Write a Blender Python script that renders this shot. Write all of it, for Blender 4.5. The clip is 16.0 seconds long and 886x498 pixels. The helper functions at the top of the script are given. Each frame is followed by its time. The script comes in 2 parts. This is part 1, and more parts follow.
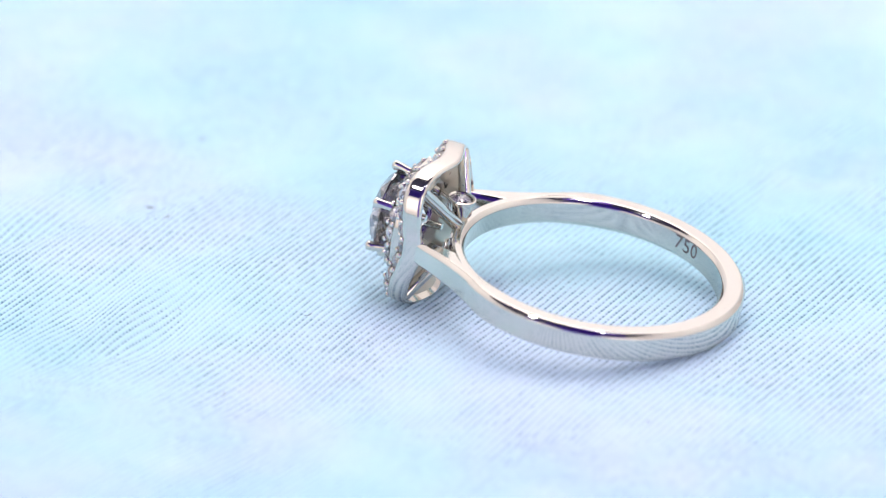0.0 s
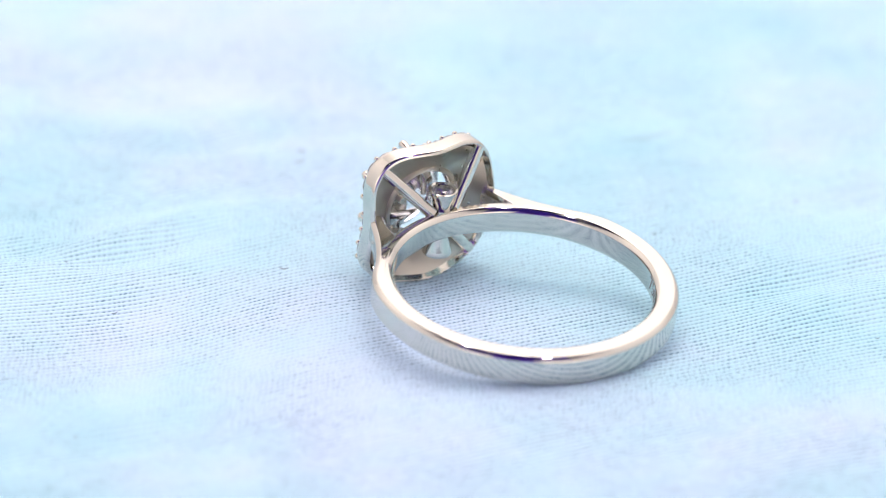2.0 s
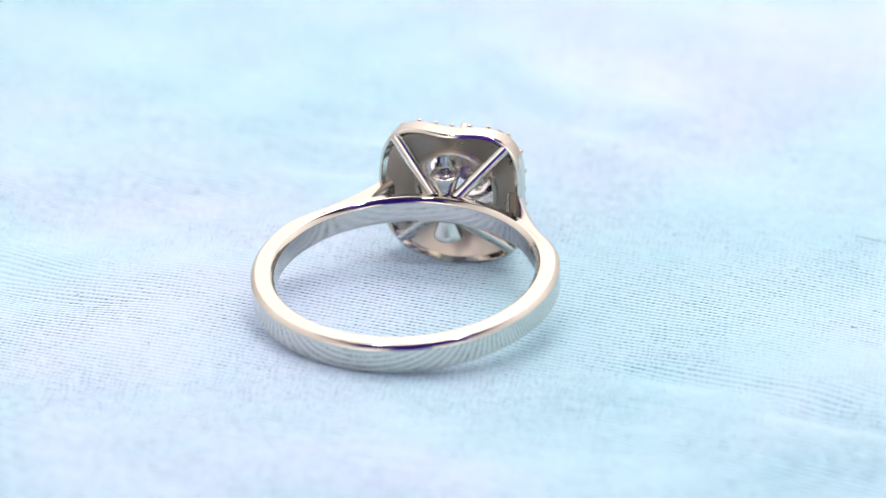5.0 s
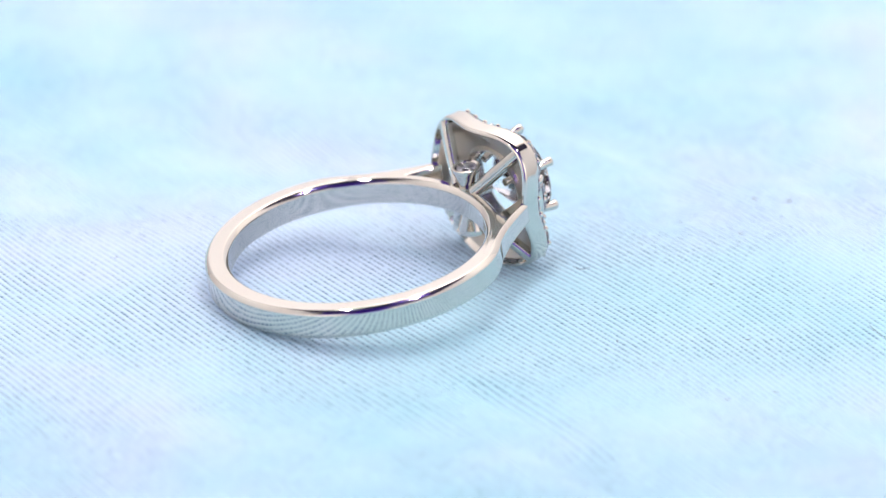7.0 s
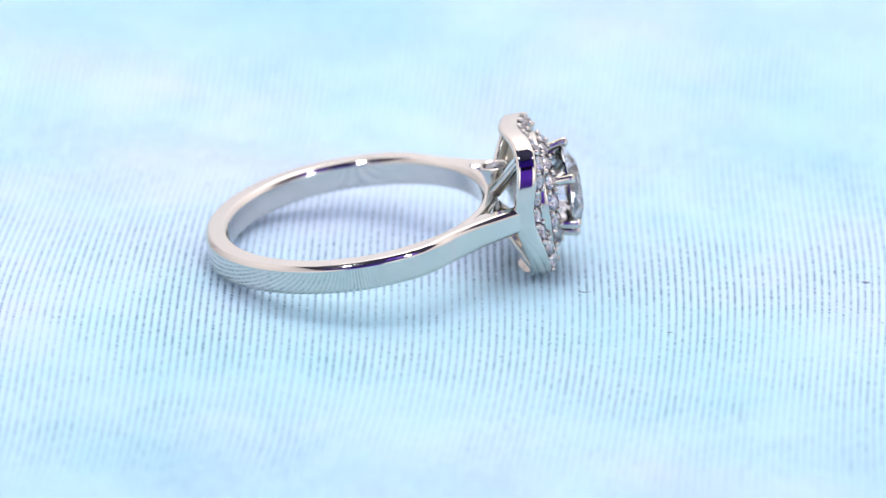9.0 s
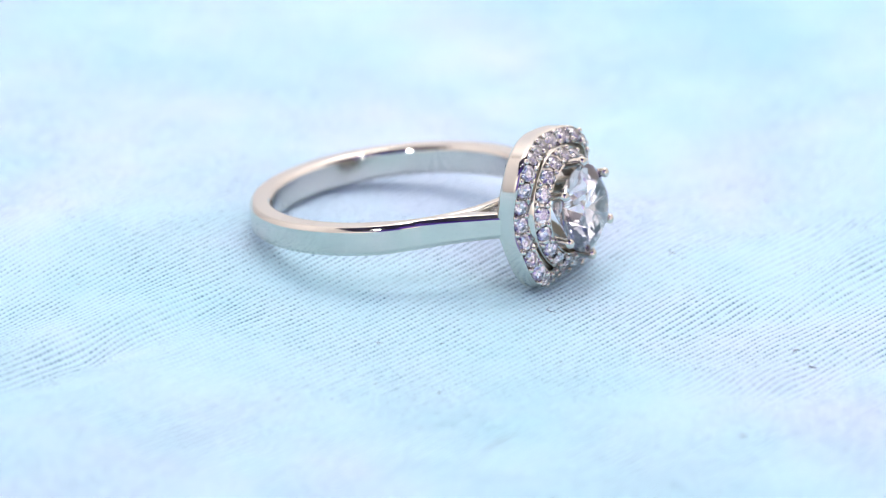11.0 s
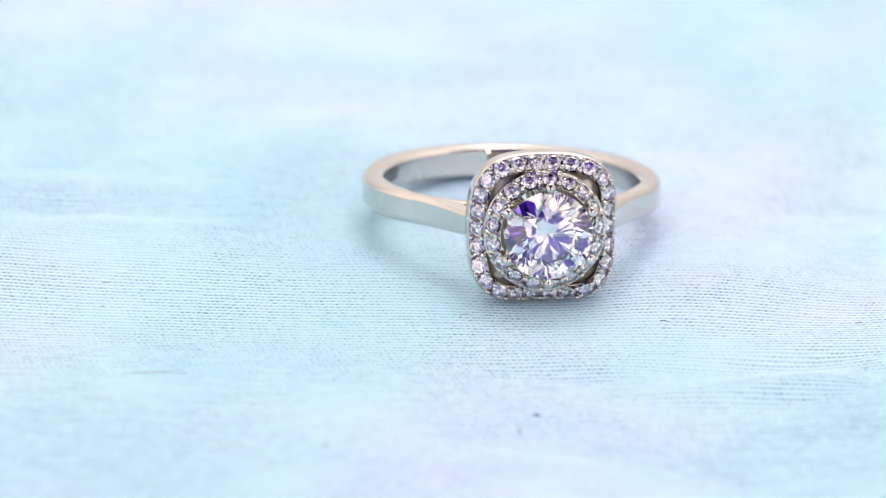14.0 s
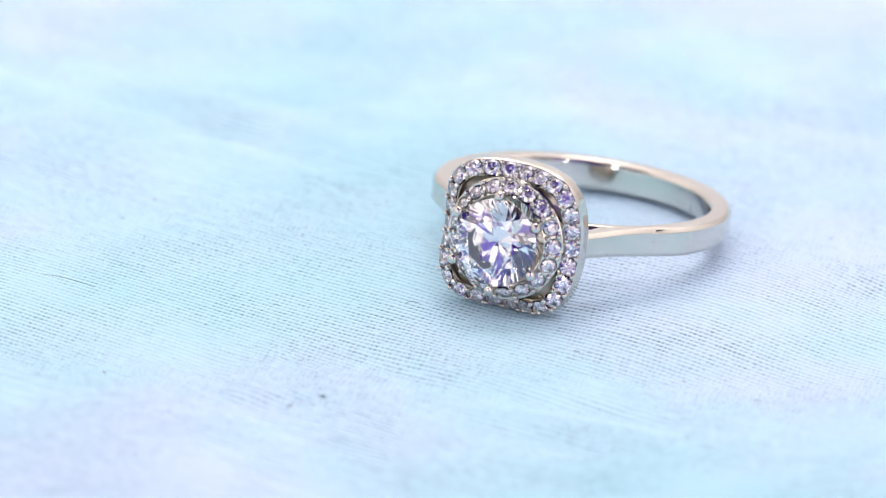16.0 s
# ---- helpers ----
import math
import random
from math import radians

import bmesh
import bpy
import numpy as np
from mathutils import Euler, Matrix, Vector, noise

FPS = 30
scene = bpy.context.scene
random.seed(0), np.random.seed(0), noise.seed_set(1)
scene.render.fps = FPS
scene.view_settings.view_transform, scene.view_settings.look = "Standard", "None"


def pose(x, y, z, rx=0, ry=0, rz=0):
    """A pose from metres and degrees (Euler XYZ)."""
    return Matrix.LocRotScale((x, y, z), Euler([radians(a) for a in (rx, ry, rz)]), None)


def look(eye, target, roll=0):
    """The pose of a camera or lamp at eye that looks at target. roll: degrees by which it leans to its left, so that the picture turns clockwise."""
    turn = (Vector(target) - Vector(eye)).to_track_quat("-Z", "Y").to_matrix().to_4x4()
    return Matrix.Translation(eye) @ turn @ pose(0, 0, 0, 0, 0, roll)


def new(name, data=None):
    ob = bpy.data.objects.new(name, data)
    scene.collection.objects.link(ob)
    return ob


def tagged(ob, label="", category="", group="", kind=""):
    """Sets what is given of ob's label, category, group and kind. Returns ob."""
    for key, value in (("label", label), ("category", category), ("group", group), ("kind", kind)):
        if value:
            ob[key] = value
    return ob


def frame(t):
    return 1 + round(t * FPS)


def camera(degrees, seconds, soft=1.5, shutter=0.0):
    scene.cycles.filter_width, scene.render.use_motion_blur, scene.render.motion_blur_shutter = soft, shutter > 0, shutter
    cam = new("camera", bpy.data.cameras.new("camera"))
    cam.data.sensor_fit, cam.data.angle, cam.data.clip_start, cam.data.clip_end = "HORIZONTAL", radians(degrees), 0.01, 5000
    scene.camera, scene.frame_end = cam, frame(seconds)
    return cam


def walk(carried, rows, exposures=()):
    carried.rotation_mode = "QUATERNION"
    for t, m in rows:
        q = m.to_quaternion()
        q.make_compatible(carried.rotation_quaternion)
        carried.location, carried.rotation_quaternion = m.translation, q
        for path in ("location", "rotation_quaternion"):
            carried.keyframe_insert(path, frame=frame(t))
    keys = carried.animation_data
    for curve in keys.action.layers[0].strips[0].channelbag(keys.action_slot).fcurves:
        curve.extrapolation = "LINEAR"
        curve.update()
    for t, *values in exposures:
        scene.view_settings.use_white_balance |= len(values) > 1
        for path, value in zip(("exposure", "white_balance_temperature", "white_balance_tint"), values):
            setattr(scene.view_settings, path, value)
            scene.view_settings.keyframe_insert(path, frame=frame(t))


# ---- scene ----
MM = 0.001
TURN = 17.144  # degrees a second, clockwise from above

# ---- camera: it stands still before a turning cloth ----
cam = camera(8.0, 16.0, soft=1.15)
AIM = Vector((-2.92, 4.50, 0.0)) * MM
PITCH, REACH = radians(22.49), 0.429
EYE = AIM + Vector((0, -math.cos(PITCH), math.sin(PITCH))) * REACH
VIEW = look(EYE, AIM, 1.27)
# the camera's own white balance drifts as the ring turns
BALANCE = [(0.0, 0.0, 6220, 10), (2.5, 0.0, 6560, 10), (4.0, 0.0, 6680, 10), (6.5, 0.0, 6350, 10), (8.0, -0.03, 6100, 10), (9.5, -0.03, 6020, 10), (12.5, 0.0, 6600, 10), (15.0, 0.0, 6660, 10), (16.0, -0.03, 6380, 10)]
walk(cam, [(0.0, VIEW), (16.0, VIEW)], BALANCE)
cam.data.dof.use_dof = True
cam.data.dof.focus_distance = 0.420
cam.data.dof.aperture_fstop = 29

# ---- world and lamps ----
world = bpy.data.worlds.new("world")
scene.world = world
world.use_nodes = True
world.node_tree.nodes["Background"].inputs[0].default_value = (0.6, 0.7, 0.9, 1)
world.node_tree.nodes["Background"].inputs[1].default_value = 0.05
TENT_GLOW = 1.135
LED_POWER = 0.27
LED_PLACES = [(-0.12, -0.14, 0.392), (0.12, -0.14, 0.392)]
for place in LED_PLACES:
    lamp = bpy.data.lights.new("led_lamp", "AREA")
    lamp.shape, lamp.size, lamp.energy, lamp.color = "DISK", 0.03, LED_POWER, (1.0, 0.97, 0.94)
    ob = new("led_lamp", lamp)
    ob.matrix_world = look(place, (0.0, 0.0, 0.0))


# added behind the camera: lights the south wall violet for the stones to reflect
lamp = bpy.data.lights.new("added_violet_lamp", "AREA")
lamp.shape, lamp.size, lamp.energy, lamp.color = "DISK", 0.2, 4.0, (0.85, 0.3, 1.0)
ob = new("added_violet_lamp", lamp)
ob.matrix_world = look((0.0, -1.0, 0.75), (0.0, -1.8, 0.55))


# ---- materials ----
def material(name):
    m = bpy.data.materials.new(name)
    m.use_nodes = True
    nt = m.node_tree
    return m, nt, nt.nodes["Principled BSDF"]


def link(nt, a, b):
    nt.links.new(a, b)


def noise_node(nt, coords, scale, detail=4.0, rough=0.55):
    n = nt.nodes.new("ShaderNodeTexNoise")
    n.inputs["Scale"].default_value = scale
    n.inputs["Detail"].default_value = detail
    n.inputs["Roughness"].default_value = rough
    if coords is not None:
        link(nt, coords, n.inputs["Vector"])
    return n


def ramp_node(nt, fac, stops):
    r = nt.nodes.new("ShaderNodeValToRGB")
    while len(r.color_ramp.elements) < len(stops):
        r.color_ramp.elements.new(0.5)
    for e, (at, col) in zip(r.color_ramp.elements, stops):
        e.position, e.color = at, (*col, 1)
    link(nt, fac, r.inputs[0])
    return r


def math_node(nt, op, a, b=None, c=None):
    n = nt.nodes.new("ShaderNodeMath")
    n.operation = op
    for i, v in enumerate((a, b, c)):
        if v is None:
            continue
        if isinstance(v, (int, float)):
            n.inputs[i].default_value = v
        else:
            link(nt, v, n.inputs[i])
    return n.outputs[0]


def metal_material(name, colour, rough):
    m, nt, b = material(name)
    tc = nt.nodes.new("ShaderNodeTexCoord")
    b.inputs["Metallic"].default_value = 1.0
    b.inputs["Base Color"].default_value = (*colour, 1)
    n = noise_node(nt, tc.outputs["Object"], 900.0, 3)
    r = ramp_node(nt, n.outputs[0], [(0.3, (rough * 0.7,) * 3), (0.75, (rough * 1.5,) * 3)])
    link(nt, r.outputs[0], b.inputs["Roughness"])
    # faint polishing scratches and pits
    fine = noise_node(nt, tc.outputs["Object"], 5000.0, 2)
    bump = nt.nodes.new("ShaderNodeBump")
    bump.inputs["Strength"].default_value = 0.03
    bump.inputs["Distance"].default_value = 0.00002
    link(nt, fine.outputs[0], bump.inputs["Height"])
    link(nt, bump.outputs[0], b.inputs["Normal"])
    return m


GOLD = metal_material("white_gold", (0.655, 0.635, 0.585), 0.085)
CAST = metal_material("unpolished_gold", (0.56, 0.52, 0.455), 0.36)
ENGRAVED = metal_material("engraved_gold", (0.22, 0.21, 0.22), 0.45)


def diamond_material():
    m, nt, b = material("diamond")
    nt.nodes.remove(b)
    g = nt.nodes.new("ShaderNodeBsdfGlass")
    g.inputs["Color"].default_value = (0.985, 0.985, 1.0, 1)
    g.inputs["IOR"].default_value = 2.42
    g.inputs["Roughness"].default_value = 0.0
    link(nt, g.outputs[0], nt.nodes["Material Output"].inputs["Surface"])
    return m


DIAMOND = diamond_material()

RIB_ANGLE = 61.5   # the twill's direction in the cloth
RIB_STEP = 0.00049  # metres from rib to rib


def cloth_material():
    m, nt, b = material("blue_twill")
    tc = nt.nodes.new("ShaderNodeTexCoord")
    weave = nt.nodes.new("ShaderNodeUVMap")
    weave.uv_map = "weave"
    xyz = nt.nodes.new("ShaderNodeSeparateXYZ")
    link(nt, weave.outputs[0], xyz.inputs[0])
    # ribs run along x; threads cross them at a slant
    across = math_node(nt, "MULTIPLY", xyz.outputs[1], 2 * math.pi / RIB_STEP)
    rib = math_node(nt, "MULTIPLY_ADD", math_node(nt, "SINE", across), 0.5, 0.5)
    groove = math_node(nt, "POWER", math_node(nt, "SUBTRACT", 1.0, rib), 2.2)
    slant = math_node(nt, "MULTIPLY_ADD", xyz.outputs[1], -0.51, xyz.outputs[0])
    wander = noise_node(nt, tc.outputs["Object"], 420.0, 2, 0.5)
    slant = math_node(nt, "MULTIPLY_ADD", wander.outputs[0], 0.0011, slant)
    along = math_node(nt, "MULTIPLY", slant, 2 * math.pi / 0.0004)
    thread = math_node(nt, "MULTIPLY_ADD", math_node(nt, "SINE", along), 0.5, 0.5)
    patchy = noise_node(nt, tc.outputs["Object"], 1500.0, 4, 0.7)
    fade = noise_node(nt, tc.outputs["Object"], 75.0, 3, 0.6)
    nap = math_node(nt, "MULTIPLY_ADD", fade.outputs[0], 4.4, -1.55)
    nap.node.use_clamp = True
    # strength of the painted groove shade, broken up by threads and random patches
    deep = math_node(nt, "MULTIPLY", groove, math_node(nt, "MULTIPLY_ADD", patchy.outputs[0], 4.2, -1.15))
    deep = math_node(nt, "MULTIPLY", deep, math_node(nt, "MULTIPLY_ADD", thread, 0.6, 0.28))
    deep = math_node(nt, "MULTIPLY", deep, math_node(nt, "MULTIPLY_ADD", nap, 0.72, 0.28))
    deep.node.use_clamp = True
    # dye: broad uneven blue, and a lighter nap
    broad = noise_node(nt, tc.outputs["Object"], 22.0, 5, 0.6)
    dye = ramp_node(nt, broad.outputs[0], [(0.36, (0.44, 0.74, 0.86)), (0.49, (0.53, 0.78, 0.92)), (0.62, (0.62, 0.77, 0.965))])
    # shade between the ribs, mixed over the dye as dark blue
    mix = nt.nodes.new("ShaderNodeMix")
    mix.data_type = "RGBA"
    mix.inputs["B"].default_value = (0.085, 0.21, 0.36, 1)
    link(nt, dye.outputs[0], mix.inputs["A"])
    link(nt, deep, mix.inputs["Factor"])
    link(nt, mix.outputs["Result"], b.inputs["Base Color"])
    b.inputs["Roughness"].default_value = 0.85
    b.inputs["Specular IOR Level"].default_value = 0.2
    b.inputs["Sheen Weight"].default_value = 0.15
    high = math_node(nt, "SUBTRACT", math_node(nt, "MULTIPLY", thread, 0.35), math_node(nt, "MULTIPLY", deep, 0.4))
    bump = nt.nodes.new("ShaderNodeBump")
    bump.inputs["Strength"].default_value = 0.6
    bump.inputs["Distance"].default_value = 0.00006
    link(nt, high, bump.inputs["Height"])
    link(nt, bump.outputs[0], b.inputs["Normal"])
    return m


CLOTH = cloth_material()


def plain_material(name, colour, rough=0.8, spread=0.12):
    m, nt, b = material(name)
    tc = nt.nodes.new("ShaderNodeTexCoord")
    n = noise_node(nt, tc.outputs["Object"], 8.0, 6)
    lo = tuple(c * (1 - spread) for c in colour)
    hi = tuple(min(1, c * (1 + spread)) for c in colour)
    r = ramp_node(nt, n.outputs[0], [(0.3, lo), (0.7, hi)])
    link(nt, r.outputs[0], b.inputs["Base Color"])
    b.inputs["Roughness"].default_value = rough
    return m


# wall colour chosen to put violet into what stones and metal reflect
ROOM = plain_material("violet_tint_plaster", (0.25, 0.16, 0.85))
LINT = plain_material("dark_lint", (0.14, 0.18, 0.28))
# unseen table, made dark so the stones pick up no grey from it
TABLE = plain_material("dark_laminate", (0.05, 0.045, 0.09), 0.4)
HOUSING = plain_material("violet_black_housing", (0.014, 0.007, 0.045), 0.5)


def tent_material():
    """White fabric with a painted glow in place of lamps outside, brightest near each spot."""
    m, nt, b = material("glowing_tent_fabric")
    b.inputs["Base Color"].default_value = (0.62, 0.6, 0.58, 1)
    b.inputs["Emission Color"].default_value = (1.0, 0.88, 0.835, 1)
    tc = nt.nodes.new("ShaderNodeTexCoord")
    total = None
    # hot spots put into the emission; no lamps stand behind the fabric
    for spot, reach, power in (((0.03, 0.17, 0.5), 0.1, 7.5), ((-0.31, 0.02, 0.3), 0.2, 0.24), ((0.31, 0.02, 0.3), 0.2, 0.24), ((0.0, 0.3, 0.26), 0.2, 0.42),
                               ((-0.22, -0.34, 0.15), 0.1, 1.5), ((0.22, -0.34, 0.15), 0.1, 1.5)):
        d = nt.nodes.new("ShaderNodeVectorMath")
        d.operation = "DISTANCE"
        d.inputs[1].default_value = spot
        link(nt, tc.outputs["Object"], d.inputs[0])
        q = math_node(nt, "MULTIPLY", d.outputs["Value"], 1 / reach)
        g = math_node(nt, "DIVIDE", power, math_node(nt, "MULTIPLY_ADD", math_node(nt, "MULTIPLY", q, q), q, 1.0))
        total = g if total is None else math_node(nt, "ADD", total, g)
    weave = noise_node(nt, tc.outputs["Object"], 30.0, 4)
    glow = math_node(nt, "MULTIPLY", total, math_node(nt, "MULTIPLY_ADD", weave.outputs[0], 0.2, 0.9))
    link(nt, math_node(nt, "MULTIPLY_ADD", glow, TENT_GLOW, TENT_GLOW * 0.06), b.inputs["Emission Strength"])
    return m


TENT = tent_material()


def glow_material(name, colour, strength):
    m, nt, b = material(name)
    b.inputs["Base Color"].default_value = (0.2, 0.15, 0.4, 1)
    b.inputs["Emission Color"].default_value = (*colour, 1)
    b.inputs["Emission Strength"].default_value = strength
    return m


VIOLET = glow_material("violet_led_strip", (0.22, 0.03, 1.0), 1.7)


# ---- mesh helpers ----
def mesh_from(name, verts, faces, mat, smooth=True, sharp=35):
    me = bpy.data.meshes.new(name)
    me.from_pydata([tuple(v) for v in verts], [], faces)
    bm = bmesh.new()
    bm.from_mesh(me)
    bmesh.ops.recalc_face_normals(bm, faces=bm.faces)
    for f in bm.faces:
        f.smooth = smooth
    bm.to_mesh(me)
    bm.free()
    me.materials.append(mat)
    if smooth:
        me.set_sharp_from_angle(angle=radians(sharp))
    return me


def part(name, me, parent, label="", m=None):
    ob = new(name, me)
    ob.parent = parent
    if m is not None:
        ob.matrix_basis = m
    return tagged(ob, label)


def loft(sections, closed):
    """Quads between equal loops of points; ends capped where open."""
    n = len(sections[0])
    verts = [p for s in sections for p in s]
    faces = []
    count = len(sections)
    for i in range(count if closed else count - 1):
        j = (i + 1) % count
        for k in range(n):
            l = (k + 1) % n
            faces.append((i * n + k, i * n + l, j * n + l, j * n + k))
    if not closed:
        faces.append(tuple(range(n)))
        faces.append(tuple((count - 1) * n + k for k in range(n)))
    return verts, faces


def rounded(w, t, b, seg=4):
    """A rounded rectangle, w by t, with held flats."""
    pts = []
    for cx, cy, a0 in ((w / 2 - b, t / 2 - b, 0), (-w / 2 + b, t / 2 - b, 90), (-w / 2 + b, -t / 2 + b, 180), (w / 2 - b, -t / 2 + b, 270)):
        run = [(cx + b * math.cos(radians(a0 + 90 * i / seg)), cy + b * math.sin(radians(a0 + 90 * i / seg))) for i in range(seg + 1)]
        d0 = (-math.sin(radians(a0)), math.cos(radians(a0)))
        d1 = (-math.sin(radians(a0 + 90)), math.cos(radians(a0 + 90)))
        e = 0.03
        pts.append((run[0][0] - d0[0] * e, run[0][1] - d0[1] * e))
        pts += run
        pts.append((run[-1][0] + d1[0] * e, run[-1][1] + d1[1] * e))
    return pts


FACET_TURN = (9, 24, 35, 40, 44, 48, 53, 66, 81)
FACET_RUN = (0.6, 0.6, 1.0, 1.6, 1.6, 1.6, 1.0, 0.6, 0.6)


def edged(w, t, b):
    """A rectangle, w by t, whose corners are softened, nearly flat facets."""
    run = [(0.0, 0.0)]
    for turn, step in zip(FACET_TURN, FACET_RUN):
        run.append((run[-1][0] - step * math.sin(radians(turn)), run[-1][1] + step * math.cos(radians(turn))))
    fx, fy = -b / run[-1][0], b / run[-1][1]
    pts = []
    for sx, sy, back in ((1, 1, False), (-1, 1, True), (-1, -1, False), (1, -1, True)):
        corner = [(sx * (w / 2 + x * fx), sy * (t / 2 - b + y * fy)) for x, y in run]
        e = 0.03
        corner = [(corner[0][0], corner[0][1] - sy * e)] + corner + [(corner[-1][0] - sx * e, corner[-1][1])]
        pts += corner[::-1] if back else corner
    return pts


def beam(a, b, up, w0, t0, w1, t1, bevel=0.12, steps=6, bow=0.0):
    """A rounded bar from a to b, in millimetres; w lies along up."""
    a, b, up = Vector(a), Vector(b), Vector(up).normalized()
    way = (b - a).normalized()
    side = way.cross(up).normalized()
    top = side.cross(way).normalized()
    secs = []
    for i in range(steps + 1):
        f = i / steps
        w, t = w0 + (w1 - w0) * f, t0 + (t1 - t0) * f
        c = a.lerp(b, f) + side * bow * math.sin(math.pi * f)
        secs.append([(c + top * x + side * y) * MM for x, y in rounded(w, t, min(bevel, w * 0.45, t * 0.45), 3)])
    return loft(secs, False)


def brilliant(name, mat, table=0.575, crown=0.2, rise=34.5):
    """A round brilliant of radius 1, table up, girdle at z = 0."""
    bm = bmesh.new()
    pts = []
    tan = math.tan(radians(rise))
    top, waist = (1 - table) * tan, (1 - crown / tan) / math.cos(radians(22.5))
    for k in range(8):
        a = radians(45 * k)
        h = radians(45 * k + 22.5)
        pts.append((table * math.cos(a), table * math.sin(a), top))
        pts.append((waist * math.cos(h), waist * math.sin(h), crown))
        pts.append((0.25 * math.cos(h), 0.25 * math.sin(h), -0.7005))
    for k in range(32):
        a = radians(11.25 * k)
        pts.append((math.cos(a), math.sin(a), 0.0))
        pts.append((math.cos(a), math.sin(a), -0.04))
    pts.append((0, 0, -0.9))
    for p in pts:
        bm.verts.new(p)
    bmesh.ops.convex_hull(bm, input=bm.verts)
    bmesh.ops.dissolve_limit(bm, angle_limit=radians(0.6), verts=bm.verts, edges=bm.edges)
    bmesh.ops.recalc_face_normals(bm, faces=bm.faces)
    me = bpy.data.meshes.new(name)
    bm.to_mesh(me)
    bm.free()
    me.materials.append(mat)
    return me


def frame_at(origin, zdir, xdir, scale=1.0):
    """A part's pose in millimetres: its z along zdir."""
    z = Vector(zdir).normalized()
    x = (Vector(xdir) - z * Vector(xdir).dot(z)).normalized()
    y = z.cross(x)
    m = Matrix((x, y, z)).transposed().to_4x4()
    return Matrix.Translation(Vector(origin) * MM) @ m @ Matrix.Scale(scale, 4)


# ---- setting ----
def slab(name, lo, hi, mat, kind="structure", label="", category=""):
    vs = [(x, y, z) for x in (lo[0], hi[0]) for y in (lo[1], hi[1]) for z in (lo[2], hi[2])]
    fs = [(0, 1, 3, 2), (4, 6, 7, 5), (0, 4, 5, 1), (2, 3, 7, 6), (0, 2, 6, 4), (1, 5, 7, 3)]
    return tagged(new(name, mesh_from(name, vs, fs, mat, smooth=False)), label, category, kind=kind)


FLOOR_Z = -0.752
# unseen room shell, there for its violet reflection in the ring
slab("floor", (-1.6, -1.8, FLOOR_Z - 0.1), (1.6, 1.4, FLOOR_Z), ROOM, label="unseen floor, violet blue to tint the ring's reflections", category="floor")
slab("ceiling", (-1.6, -1.8, 1.65), (1.6, 1.4, 1.75), ROOM, label="unseen ceiling, violet blue to tint the ring's reflections", category="ceiling")
slab("wall_north", (-1.6, 1.4, FLOOR_Z), (1.6, 1.5, 1.65), ROOM, label="unseen plain wall, violet blue to tint the ring's reflections", category="wall")
slab("wall_south", (-1.6, -1.9, FLOOR_Z), (1.6, -1.8, 1.65), ROOM, label="unseen plain wall, violet blue to tint the ring's reflections", category="wall")
slab("wall_east", (1.6, -1.8, FLOOR_Z), (1.7, 1.4, 1.65), ROOM, label="unseen plain wall, violet blue to tint the ring's reflections", category="wall")
slab("wall_west", (-1.7, -1.8, FLOOR_Z), (-1.6, 1.4, 1.65), ROOM, label="unseen plain wall, violet blue to tint the ring's reflections", category="wall")
TABLE_Z = -0.0022


def box_part(name, lo, hi, mat, parent, label=""):
    vs = [(x, y, z) for x in (lo[0], hi[0]) for y in (lo[1], hi[1]) for z in (lo[2], hi[2])]
    fs = [(0, 1, 3, 2), (4, 6, 7, 5), (0, 4, 5, 1), (2, 3, 7, 6), (0, 2, 6, 4), (1, 5, 7, 3)]
    return part(name, mesh_from(name, vs, fs, mat, smooth=False), parent, label)


def build_table():
    ob = tagged(new("table"), "unseen table under the round blue cloth, dark in the stones' reflections", "table")
    ob.location = (0, 0, FLOOR_Z)
    top = TABLE_Z - FLOOR_Z
    box_part("tabletop", (-0.6, -0.55, top - 0.03), (0.6, 0.45, top), TABLE, ob)
    for x in (-0.56, 0.52):
        for y in (-0.51, 0.37):
            box_part("leg", (x, y, 0), (x + 0.04, y + 0.04, top - 0.03), TABLE, ob)


def build_tent():
    ob = tagged(new("photo_light_tent"), "white glowing fabric light tent standing on the table", "light tent")
    ob.location = (0, 0, TABLE_Z)
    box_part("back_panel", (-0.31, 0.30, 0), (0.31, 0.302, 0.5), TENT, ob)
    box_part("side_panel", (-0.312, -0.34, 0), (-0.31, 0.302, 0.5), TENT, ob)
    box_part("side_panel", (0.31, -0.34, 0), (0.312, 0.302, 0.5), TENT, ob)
    # unseen flaps added beside the opening; their glow brightens stones and band
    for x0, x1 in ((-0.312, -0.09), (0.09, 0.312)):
        box_part("added_front_flap", (x0, -0.342, 0), (x1, -0.34, 0.3), TENT, ob)
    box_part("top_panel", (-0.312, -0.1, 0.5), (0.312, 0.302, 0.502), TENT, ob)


def build_led_bar():
    ob = tagged(new("led_light_bar"), "dark violet bar with two small led lamps under the tent top", "lamp")
    ob.location = (0, -0.085, 0.405)
    part("housing", mesh_from("housing", *beam((-290, 0, 0), (290, 0, 0), (0, 0, 1), 14, 290, 14, 290, 5), HOUSING), ob)
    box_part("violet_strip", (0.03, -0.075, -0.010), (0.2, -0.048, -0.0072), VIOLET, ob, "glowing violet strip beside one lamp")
    for x in (-0.24, 0.24):
        box_part("hanger", (x - 0.004, -0.004, 0.006), (x + 0.004, 0.004, 0.0928), HOUSING, ob)


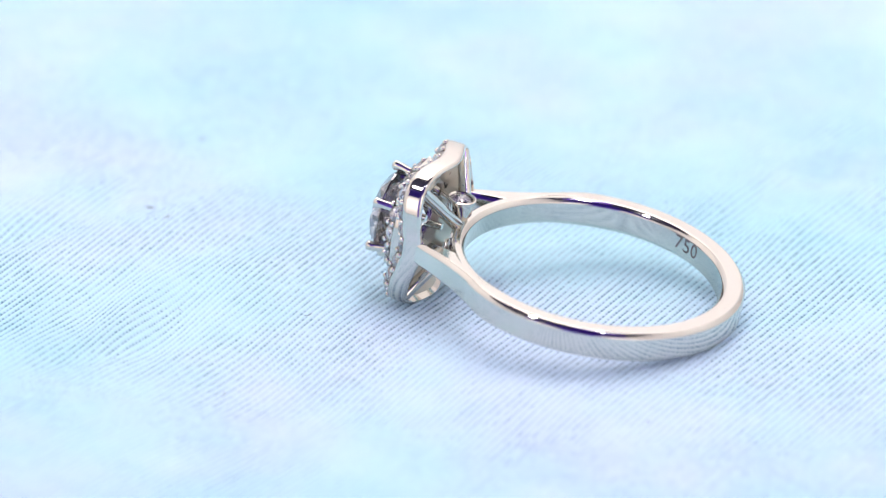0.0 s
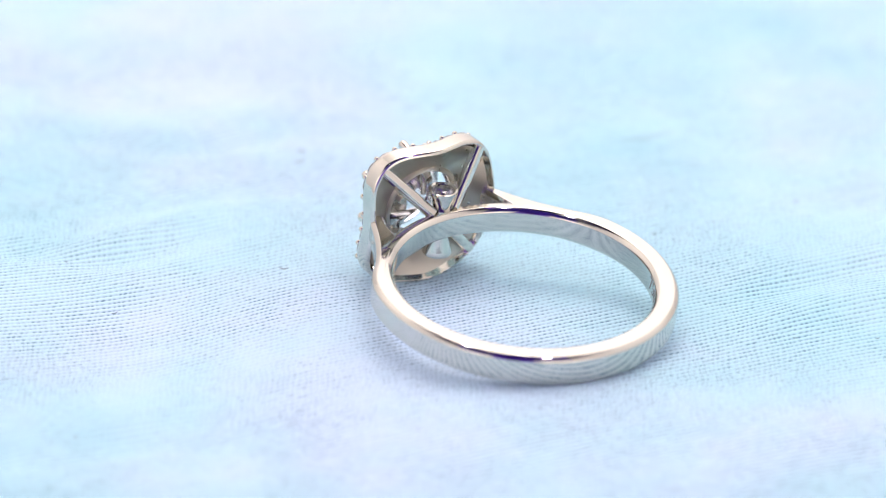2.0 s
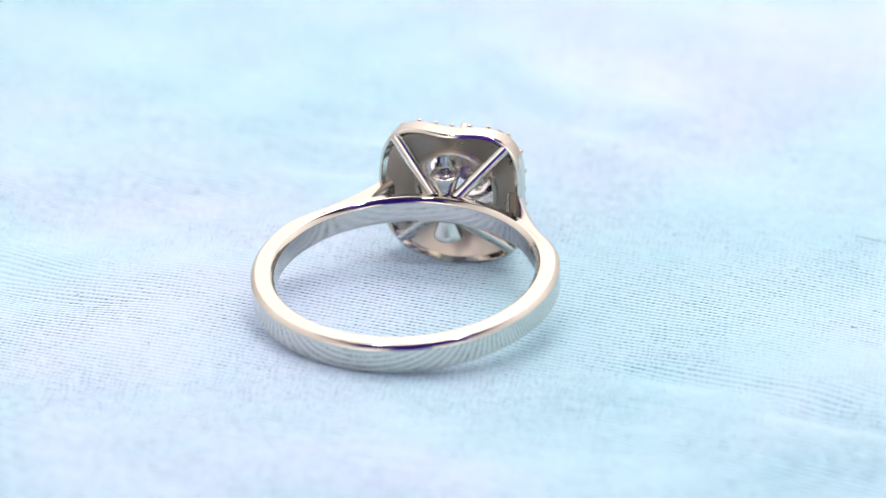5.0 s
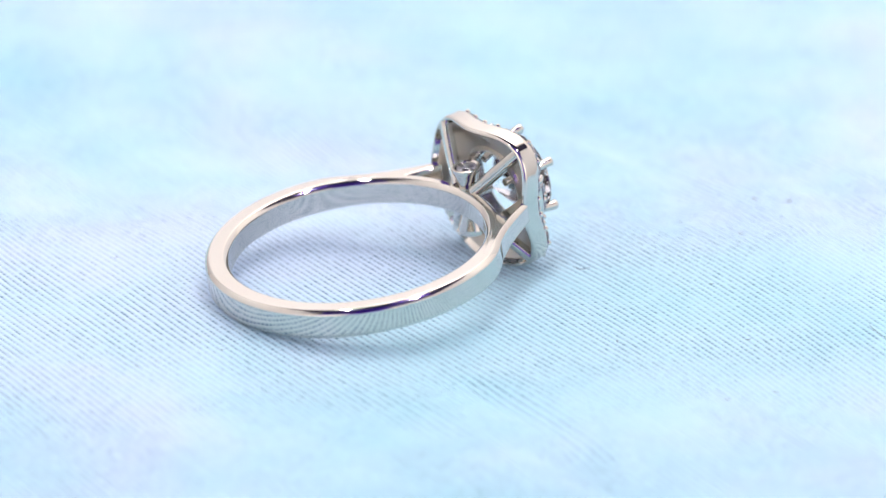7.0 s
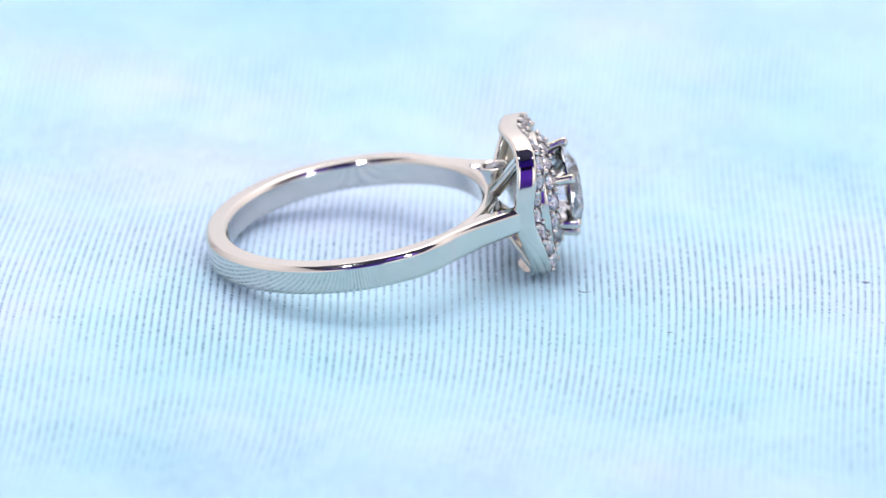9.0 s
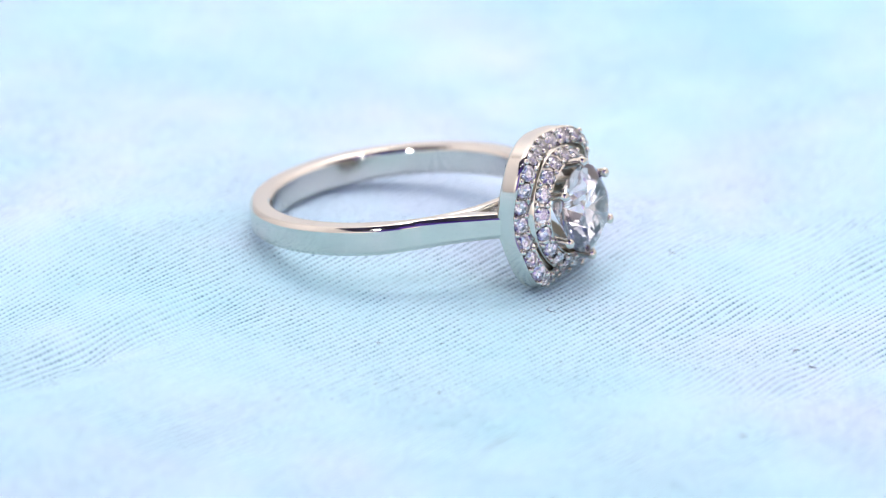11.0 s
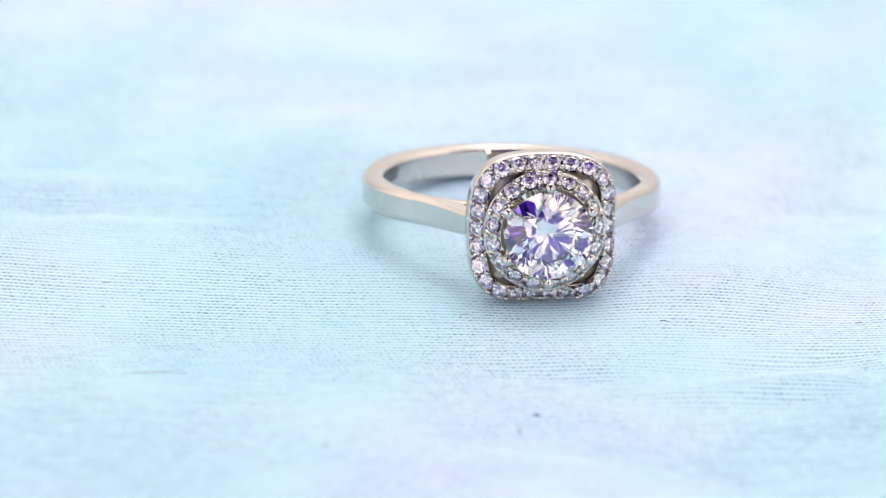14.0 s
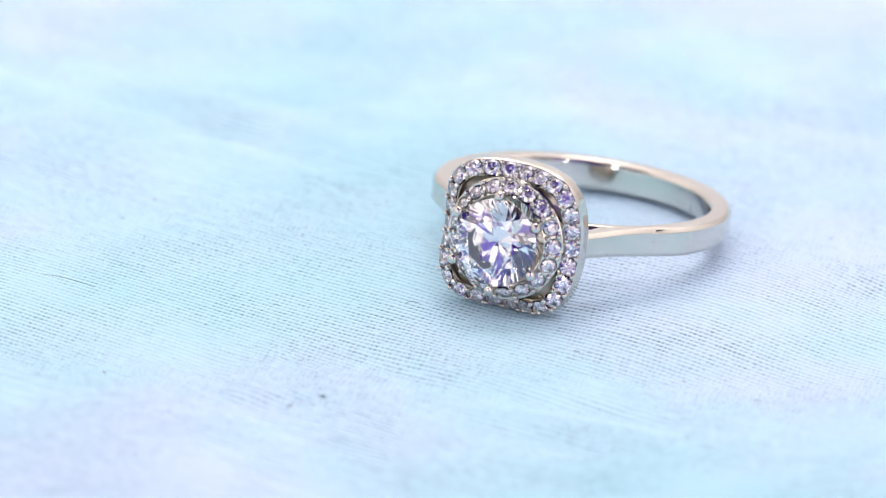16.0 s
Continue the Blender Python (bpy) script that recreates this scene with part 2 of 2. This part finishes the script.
# invented stand for the added violet light, never in view
def build_added_lamp():
    ob = tagged(new("added_floor_lamp"), "added unseen floor lamp that turns the room's wall violet", "lamp")
    ob.location = (0, -0.97, FLOOR_Z)
    height = 0.75 - FLOOR_Z
    part("base", mesh_from("base", *beam((0, 0, 0), (0, 0, 18), (1, 0, 0), 260, 260, 250, 250, 100), HOUSING), ob)
    part("pole", mesh_from("pole", *beam((0, 0, 18), (0, 0, height * 1000 - 40), (1, 0, 0), 22, 22, 22, 22, 9), HOUSING), ob)
    part("head", mesh_from("head", *beam((0, -18, height * 1000 - 2), (0, 60, height * 1000 + 18), (0, 0, 1), 240, 240, 150, 150, 60), HOUSING), ob)


build_added_lamp()
build_table()
build_tent()
build_led_bar()

# ---- the ring's place on the cloth at the start ----
RING_C = Vector((6.92, -5.88, 2.76)) * MM
RING_BASE = Matrix.Translation(RING_C) @ pose(0, 0, 0, 0, 0, 159.88) @ pose(0, 0, 0, 0, -9.21, 0) @ pose(0, 0, 0, -1.46, 0, 0)


# ---- cloth ----
# creases: ends in millimetres, in the cloth's own space
CREASES = [(29, 25, 15, 3), (34, -19, 35, -29), (-19, 15, -23, 11), (-19, 3, -27, -14), (-14, 5, -22, -15), (26, 19, 16, 6), (-5, -34, 3, -18),
           (-28, -15, -19, -3), (37, 38, 24, 17), (-12, -44, -2, -26), (-38, 4, -24, 15), (19, 13, 22, 23)]


def cloth_heights(xs, ys):
    zs = np.array([0.0016 * noise.noise(Vector((x * 26, y * 26, 0.3))) + 0.0006 * noise.noise(Vector((x * 70 + 5, y * 30, 1.7))) for x, y in zip(xs, ys)])
    for x0, y0, x1, y1 in CREASES:
        a, b = np.array((x0, y0)) * MM, np.array((x1, y1)) * MM
        way = (b - a) / np.linalg.norm(b - a)
        length = np.linalg.norm(b - a)
        along = (xs - a[0]) * way[0] + (ys - a[1]) * way[1]
        off = (xs - a[0]) * -way[1] + (ys - a[1]) * way[0] + 0.0015 * np.sin(along / length * 4.0)
        ends = 1 / (1 + np.exp(-(along + 0.001) / 0.0018)) / (1 + np.exp((along - length - 0.001) / 0.0018))
        zs += ends * (0.0003 * np.exp(-((off - 0.0022) / 0.0024) ** 2) - 0.0003 * np.exp(-((off + 0.0016) / 0.0016) ** 2))
    d = np.hypot(xs - (RING_C.x - 0.002), ys - (RING_C.y + 0.001))
    k = np.clip((d - 0.012) / 0.014, 0, 1)
    zs *= k * k * (3 - 2 * k)
    # the cloth gives a little under the head
    foot = RING_BASE @ (Vector((11.0, 0, -4.9)) * MM)
    d = np.hypot(xs - foot.x, ys - foot.y)
    return zs - 0.00045 * np.exp(-((d / 0.006) ** 2))


RIB_DEEP = 0.00011


def build_cloth():
    c, sn = math.cos(radians(RIB_ANGLE)), math.sin(radians(RIB_ANGLE))
    # the middle: every rib of the twill is modelled, with a narrow groove between two
    half, per = 0.062, 8
    across = np.arange(-int(half / RIB_STEP) * per, int(half / RIB_STEP) * per + 1) * (RIB_STEP / per)
    along = np.linspace(-half, half, 141)
    gu, gv = np.meshgrid(along, across)
    u, v = gu.ravel(), gv.ravel()
    sway = 0.0006 * np.sin(u / 0.019 + 0.6) * np.cos(v / 0.027) + 0.00035 * np.sin(u / 0.009 + v / 0.013)
    xs, ys = c * u - sn * (v + sway), sn * u + c * (v + sway)
    groove = (0.5 - 0.5 * np.sin(v * 2 * math.pi / RIB_STEP)) ** 2.5
    # no two stretches of a groove are pulled equally deep
    pull = np.random.default_rng(3).uniform(0.35, 1.0, (len(across) // per + 2, len(along)))
    which = np.floor(v / RIB_STEP + 0.25 + len(across) // (2 * per)).astype(int).clip(0, len(pull) - 1)
    zs = cloth_heights(xs, ys) - RIB_DEEP * groove * pull[which, np.tile(np.arange(len(along)), len(across))]
    n, m = len(along), len(across)
    faces = [(j * n + i, j * n + i + 1, (j + 1) * n + i + 1, (j + 1) * n + i) for j in range(m - 1) for i in range(n - 1)]
    # the rest of the round cloth, out to its rim
    rings, spokes = 60, 240
    rad = 0.058 + 0.222 * np.linspace(0, 1, rings)
    ang = np.arange(spokes) * 2 * math.pi / spokes
    ox, oy = (rad[:, None] * np.cos(ang)).ravel(), (rad[:, None] * np.sin(ang)).ravel()
    oz = cloth_heights(ox, oy) - 0.0002
    base = len(xs)
    for j in range(rings - 1):
        p, q = base + j * spokes, base + (j + 1) * spokes
        faces += [(p + k, q + k, q + (k + 1) % spokes, p + (k + 1) % spokes) for k in range(spokes)]
    me = bpy.data.meshes.new("cloth")
    me.from_pydata(list(zip(np.concatenate([xs, ox]), np.concatenate([ys, oy]), np.concatenate([zs, oz]))), [], faces)
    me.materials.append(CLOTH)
    me.polygons.foreach_set("use_smooth", np.ones(len(faces), dtype=bool))
    uv = np.stack([np.concatenate([u, c * ox + sn * oy]), np.concatenate([v, -sn * ox + c * oy])], 1)
    corner = np.empty(len(me.loops), dtype=np.int32)
    me.loops.foreach_get("vertex_index", corner)
    me.uv_layers.new(name="weave").data.foreach_set("uv", uv[corner].astype(np.float32).ravel())
    me.update()
    ob = tagged(new("cloth", me), "round pale blue twill cloth with faint creases on a table", "cloth")
    sol = ob.modifiers.new("thickness", "SOLIDIFY")
    sol.thickness, sol.offset = 0.0005, -1
    return ob


cloth = build_cloth()


def build_fibre(x, y, length, turn, bend, thick):
    """A stray fibre of lint on the cloth, in millimetres."""
    secs = []
    for i in range(13):
        f = i / 12 - 0.5
        px, py = f * length, bend * (4 * f * f - 0.5)
        c, s = math.cos(radians(turn)), math.sin(radians(turn))
        r = thick * (1 - 1.6 * f * f)
        at = Vector((x + c * px - s * py, y + s * px + c * py, 0))
        at.z = float(cloth_heights(np.array([at.x * MM]), np.array([at.y * MM]))[0]) / MM + thick * 0.8
        side = Vector((-s, c, 0))
        secs.append([(at + side * r * math.cos(k * math.pi / 3) + Vector((0, 0, r * math.sin(k * math.pi / 3)))) * MM for k in range(6)])
    part("lint_fibre", mesh_from("lint_fibre", *loft(secs, False), LINT), cloth, "stray dark fibre of lint")


for row in ((-5.0, 4.6, 1.1, 120, 0.4, 0.024), (-11.7, -6.9, 0.6, 40, 0.2, 0.03), (-23.1, 10.8, 0.6, 160, 0.1, 0.05), (-5.0, 27.5, 4.2, 63, 0.25, 0.018),
            (-21.8, 8.8, 0.6, 60, 0.1, 0.045), (-20.0, 23.1, 0.5, 20, 0.1, 0.04), (9.8, 23.6, 0.45, 75, 0.1, 0.025), (5.1, 12.9, 0.4, 30, 0.1, 0.025), (-16.8, -18.9, 0.5, 80, 0.1, 0.03)):
    build_fibre(*row)
# smaller flecks scattered over the nap
fleck = random.Random(11)
for k in range(34):
    far, way = 13 + 24 * math.sqrt(fleck.random()), fleck.uniform(0, 360)
    build_fibre(3 + far * math.cos(radians(way)), -4 + far * math.sin(radians(way)), fleck.uniform(0.15, 0.4), fleck.uniform(0, 180), fleck.uniform(0, 0.1), fleck.uniform(0.012, 0.024))

# ---- ring, in its own space: x to the head, z along the finger ----
ring = tagged(new("ring"), "white gold ring with double diamond halo lying on blue cloth", "ring")
ring.matrix_basis = RING_BASE
R_IN, WIDE = 8.62, 2.03


def smooth_step(a, b, v):
    k = min(1.0, max(0.0, (v - a) / (b - a)))
    return k * k * (3 - 2 * k)


def build_shank():
    secs = []
    for i in range(192):
        th = 2 * math.pi * i / 192
        far = abs(math.degrees(math.atan2(math.sin(th), math.cos(th))))
        t = 1.05 + 0.53 * smooth_step(38, 72, far)
        er = Vector((math.cos(th), math.sin(th), 0))
        more = 0.16 * smooth_step(110, 170, far)
        wide = WIDE - 0.1 * (1 - smooth_step(50, 66, far)) + more
        secs.append([(er * (R_IN + t / 2 + y) + Vector((0, 0, x - more / 2))) * MM for x, y in edged(wide, t, 0.34)])
    shank = part("shank", mesh_from("shank", *loft(secs, True), GOLD), ring)
    return shank


def build_shoulder(s):
    secs = []
    for i in range(25):
        f = i / 24
        start = 66
        p0 = Vector((math.cos(radians(start)), math.sin(radians(start)) * s, 0)) * 9.45
        p1 = Vector((10.75, 4.15 * s, 0))
        run, sag = 0.0, 0.0
        if f < 0.4:
            th = radians(88 - (88 - start) * f / 0.4)
            er = Vector((math.cos(th), math.sin(th) * s, 0))
            c = er * 9.45
        else:
            g = (f - 0.4) / 0.6
            c = p0.lerp(p1, g)
            er = Vector((p1 - p0)).cross(Vector((0, 0, 1))).normalized() * (-s)
            first = Vector((math.cos(radians(start)), math.sin(radians(start)) * s, 0))
            er = first.lerp(er, smooth_step(0, 0.4, g)).normalized()
            sag = 0.34 * math.sin(math.pi * g) ** 1.3
            c -= er * sag
            run = g * (p1 - p0).length
        most = 10.0 - sag - math.sqrt(max(0.0, 8.85 ** 2 - max(0.0, run - 1.0) ** 2))
        t = min(most, 1.9 - 0.85 * smooth_step(0.7, 1, f))
        w = WIDE - 0.06 * (1 - smooth_step(0.2, 0.4, f)) - 0.3 * smooth_step(0.5, 1, f)
        outer = 0.6 + 0.13 * smooth_step(0.0, 0.4, f)
        secs.append([(c + er * (y + outer - t / 2) + Vector((0, 0, x))) * MM for x, y in edged(w, t, 0.34)])
    part("shoulder", mesh_from("shoulder", *loft(secs, False), GOLD), ring)


shank = build_shank()
build_shoulder(1)
build_shoulder(-1)

HALF_S, HALF_N, FRONT = 5.0, 5.05, 11.95


def cushion(count, inset=0.0, power=3.7):
    """Points evenly spaced on the cushion outline: side, normal, outward."""
    dense = []
    for i in range(2400):
        a = 2 * math.pi * i / 2400
        c, s = math.cos(a), math.sin(a)
        dense.append(Vector(((HALF_S - inset) * math.copysign(abs(c) ** (2 / power), c), (HALF_N - inset) * math.copysign(abs(s) ** (2 / power), s))))
    run = [0.0]
    for i in range(2400):
        run.append(run[-1] + (dense[(i + 1) % 2400] - dense[i]).length)
    out, j = [], 0
    for k in range(count):
        want = run[-1] * k / count
        while run[j + 1] < want:
            j += 1
        f = (want - run[j]) / max(1e-9, run[j + 1] - run[j])
        p = dense[j].lerp(dense[(j + 1) % 2400], f)
        d = dense[(j + 5) % 2400] - dense[(j - 5) % 2400]
        out.append((p, Vector((d.y, -d.x)).normalized()))
    return out


def wave(p):
    """Corners stand forward, the middles of the sides lie back."""
    a = math.atan2(p.y, p.x)
    return FRONT - 0.34 * math.cos(4 * a)


COUNT_OUT, COUNT_IN, FINE = 26, 17, 14
SEAT_OUT, SEAT_IN = 0.56, 0.53
# outline of the cut: depth inward from the rim, height
OUTER_WALL = [(0.3, -1.22), (0.22, -1.3), (0.1, -1.25), (0.02, -1.13), (0.0, -1.0), (0.0, -0.96), (0.0, -0.28), (0.0, -0.24), (0.015, -0.12), (0.05, -0.02), (0.1, 0.04)]
INNER_WALL = [(1.12, 0.6), (1.18, 0.52), (1.18, -0.3), (1.1, -0.42), (0.85, -0.6), (0.55, -0.85)]


def seat(along, across, radius):
    """Depth of the drilled seat round the nearest stone."""
    return max(0.0, radius * 1.04 - math.hypot(along, across)) * 1.02


def build_halo():
    secs = []
    count = COUNT_OUT * FINE
    mid = cushion(count, 0.59)
    step = sum((mid[i][0] - mid[i - 1][0]).length for i in range(count)) / count
    for i, (p, out) in enumerate(mid):
        h = wave(p)
        along = ((i + FINE // 2) % FINE - FINE // 2) * step
        face = []
        for k in range(13):
            d, z = 0.14 + 0.94 * k / 12, 0.02 + 0.54 * k / 12
            deep = seat(along, (d - 0.59) * 1.15, SEAT_OUT)
            face.append((d + deep * 0.5, z - deep * 0.87))
        secs.append([Vector((h + z, p.x + out.x * (0.59 - d), p.y + out.y * (0.59 - d))) * MM for d, z in OUTER_WALL + face + INNER_WALL])
    halo = part("halo", mesh_from("halo", *loft(secs, True), GOLD), ring, "wavy cushion halo of white gold set with small diamonds")
    return halo


def build_inner_halo():
    secs = []
    count = COUNT_IN * FINE
    outer = [(4.02, -1.4), (4.12, -1.3), (4.14, -0.85), (4.12, -0.76), (4.07, -0.72)]
    inner = [(3.1, 0.0), (3.05, -0.06), (3.0, -0.5), (2.88, -1.0), (2.95, -1.3)]
    for i in range(count):
        a = 2 * math.pi * i / count + 0.05
        along = ((i + FINE // 2) % FINE - FINE // 2) * 2 * math.pi / count * 3.6
        face = []
        for k in range(11):
            r, z = 4.03 - 0.88 * k / 10, -0.72 + 0.68 * k / 10
            deep = seat(along, (r - 3.6) * 1.27, SEAT_IN)
            face.append((r - deep * 0.64, z - deep * 0.77))
        secs.append([Vector((INNER_FRONT + z, r * math.cos(a), r * math.sin(a))) * MM for r, z in outer + face + inner])
    return part("inner_halo", mesh_from("inner_halo", *loft(secs, True), GOLD), ring, "round inner halo set with small diamonds")


INNER_FRONT = 13.5
halo = build_halo()
inner_halo = build_inner_halo()

# recessed web between the two halos
secs = []
for p, out in cushion(120, 1.14):
    r = min(4.0, p.length - 0.03)
    q = p * (r / p.length)
    f = q * (2.75 / r)
    b = p + out * 0.66
    h = wave(p)
    secs.append([Vector((h + 0.04, p.x, p.y)) * MM, Vector((INNER_FRONT - 1.0, q.x, q.y)) * MM, Vector((12.02, f.x, f.y)) * MM, Vector((h - 0.98, b.x, b.y)) * MM])
part("web", mesh_from("web", *loft(secs, True), CAST), ring)

# basket that carries the centre stone
secs = []
for i in range(64):
    a = 2 * math.pi * i / 64
    secs.append([Vector((h, r * math.cos(a), r * math.sin(a))) * MM for r, h in ((3.2, 12.6), (3.25, 12.4), (2.85, 11.75), (2.7, 11.7), (2.62, 11.8), (2.95, 12.5))])
part("basket", mesh_from("basket", *loft(secs, True), CAST), ring)

# four struts from the halo's corners to the bridge
for s in (-1, 1):
    for n in (-1, 1):
        part("strut", mesh_from("strut", *beam((9.5, 0.85 * s, 0.85 * n), (11.35, 3.85 * s, 3.9 * n), (0.2, -s, n), 0.8, 0.8, 0.8, 0.8, 0.3), GOLD), ring)

# centre stone and its prongs
stone_mesh = brilliant("brilliant", DIAMOND)
small_mesh = brilliant("small_brilliant", DIAMOND, 0.55, 0.2, 34.5)
STONE_R = 2.95
part("centre_stone", stone_mesh, ring, "large round brilliant cut clear diamond", frame_at((14.4, 0, 0), (1, 0, 0), (0, 0.2, 1), STONE_R * MM))


def build_prong_mesh():
    secs = []
    for h, r, lean in ((-3.1, 0.26, -0.9), (-1.6, 0.31, -0.3), (-0.4, 0.31, -0.04), (0.0, 0.31, 0.04), (0.16, 0.34, 0.05), (0.28, 0.34, 0.03), (0.38, 0.26, 0.02), (0.45, 0.15, 0.01), (0.47, 0.04, 0.01)):
        secs.append([Vector((lean + r * math.cos(2 * math.pi * k / 14), r * math.sin(2 * math.pi * k / 14), h)) * MM for k in range(14)])
    return mesh_from("prong", *loft(secs, False), GOLD, sharp=60)


prong_mesh = build_prong_mesh()
for k in range(6):
    a = radians(90 + 60 * k)
    out = Vector((0, math.cos(a), math.sin(a)))
    part("prong", prong_mesh, ring, "", frame_at(Vector((14.4, 0, 0)) + out * 3.2, (1, 0, 0), out))

# pave stones and beads
ball = bmesh.new()
bmesh.ops.create_icosphere(ball, subdivisions=2, radius=1.0)
bead_mesh = bpy.data.meshes.new("bead")
for f in ball.faces:
    f.smooth = True
ball.to_mesh(bead_mesh)
ball.free()
bead_mesh.materials.append(GOLD)
rng = random.Random(4)


def set_stone(at, face, radius, parent):
    tilt = Vector((rng.uniform(-0.12, 0.12), rng.uniform(-0.12, 0.12), rng.uniform(-0.12, 0.12)))
    spin = (0, rng.uniform(-1, 1), rng.uniform(-1, 1))
    part("pave_stone", small_mesh, parent, "", frame_at(at, face + tilt, spin, radius * MM))


mid = cushion(COUNT_OUT * 2, 0.59)
for k, (p, out) in enumerate(mid):
    q = mid[(k + 1) % len(mid)][0]
    o = mid[k - 1][0]
    run = Vector((wave(q) - wave(o), q.x - o.x, q.y - o.y))
    inward = Vector((0.575, -out.x, -out.y)).normalized()
    face = run.cross(inward).normalized()
    face = face if face.x > 0 else -face
    at = Vector((wave(p) + 0.28, p.x, p.y))
    if k % 2 == 0:
        set_stone(at + face * 0.03, face, SEAT_OUT, halo)
    else:
        for d in (-0.4, 0.4):
            part("bead", bead_mesh, halo, "", frame_at(at - inward * d + face * 0.1, face, (0, 1, 0), 0.205 * MM))
for k in range(COUNT_IN * 2):
    a = math.pi * k / COUNT_IN + 0.05
    out = Vector((0, math.cos(a), math.sin(a)))
    at = Vector((INNER_FRONT - 0.38, 0, 0)) + out * 3.6
    face = (Vector((0.77, 0, 0)) + out * 0.64).normalized()
    inward = (Vector((0.64, 0, 0)) - out * 0.77).normalized()
    if k % 2 == 0:
        set_stone(at + face * 0.03, face, SEAT_IN, inner_halo)
    else:
        for d in (-0.36, 0.38):
            part("bead", bead_mesh, inner_halo, "", frame_at(at - inward * d + face * 0.1, face, (0, 0.3, 1), 0.2 * MM))

# a small round setting on each flank of the head
for n in (-1, 1):
    secs = []
    for i in range(40):
        a = 2 * math.pi * i / 40
        secs.append([Vector((9.72 + r * math.cos(a), r * math.sin(a), z * n)) * MM for r, z in ((0.6, 0.9), (0.72, 1.4), (0.92, 2.05), (1.0, 2.3), (0.98, 2.42), (0.88, 2.46), (0.78, 2.4), (0.7, 2.2), (0.45, 0.9))])
    side_setting = part("side_setting", mesh_from("side_setting", *loft(secs, True), GOLD), ring, "small round tube setting with one diamond")
    part("side_stone", stone_mesh, side_setting, "", frame_at((9.72, 0, 2.26 * n), (0, 0, n), (1, 0, 0), 0.76 * MM))


# stamp inside the shank
def build_stamp():
    cu = bpy.data.curves.new("stamp", "FONT")
    cu.body, cu.size, cu.align_x, cu.align_y = "750", 1.4, "CENTER", "CENTER"
    cu.extrude = 0.004
    cu.space_character = 1.08
    tmp = new("stamp_source", cu)
    bpy.context.view_layer.update()
    me = bpy.data.meshes.new_from_object(tmp.evaluated_get(bpy.context.evaluated_depsgraph_get()))
    bpy.data.objects.remove(tmp)
    th0 = radians(-118.2)
    for v in me.vertices:
        th = th0 - v.co.x / R_IN
        r = R_IN - 0.008 - v.co.z
        v.co = Vector((r * math.cos(th), r * math.sin(th), v.co.y + 0.14)) * MM
    me.materials.clear()
    me.materials.append(ENGRAVED)
    part("stamp", me, ring, "engraved purity stamp reading 750")


build_stamp()


# ---- what turns ----
def turned(t):
    return pose(0, 0, 0, 0, 0, -TURN * t)


def motions():
    times = [i * 0.5 for i in range(33)]
    walk(cloth, [(t, turned(t)) for t in times])
    walk(ring, [(t, turned(t) @ RING_BASE) for t in times])


motions()
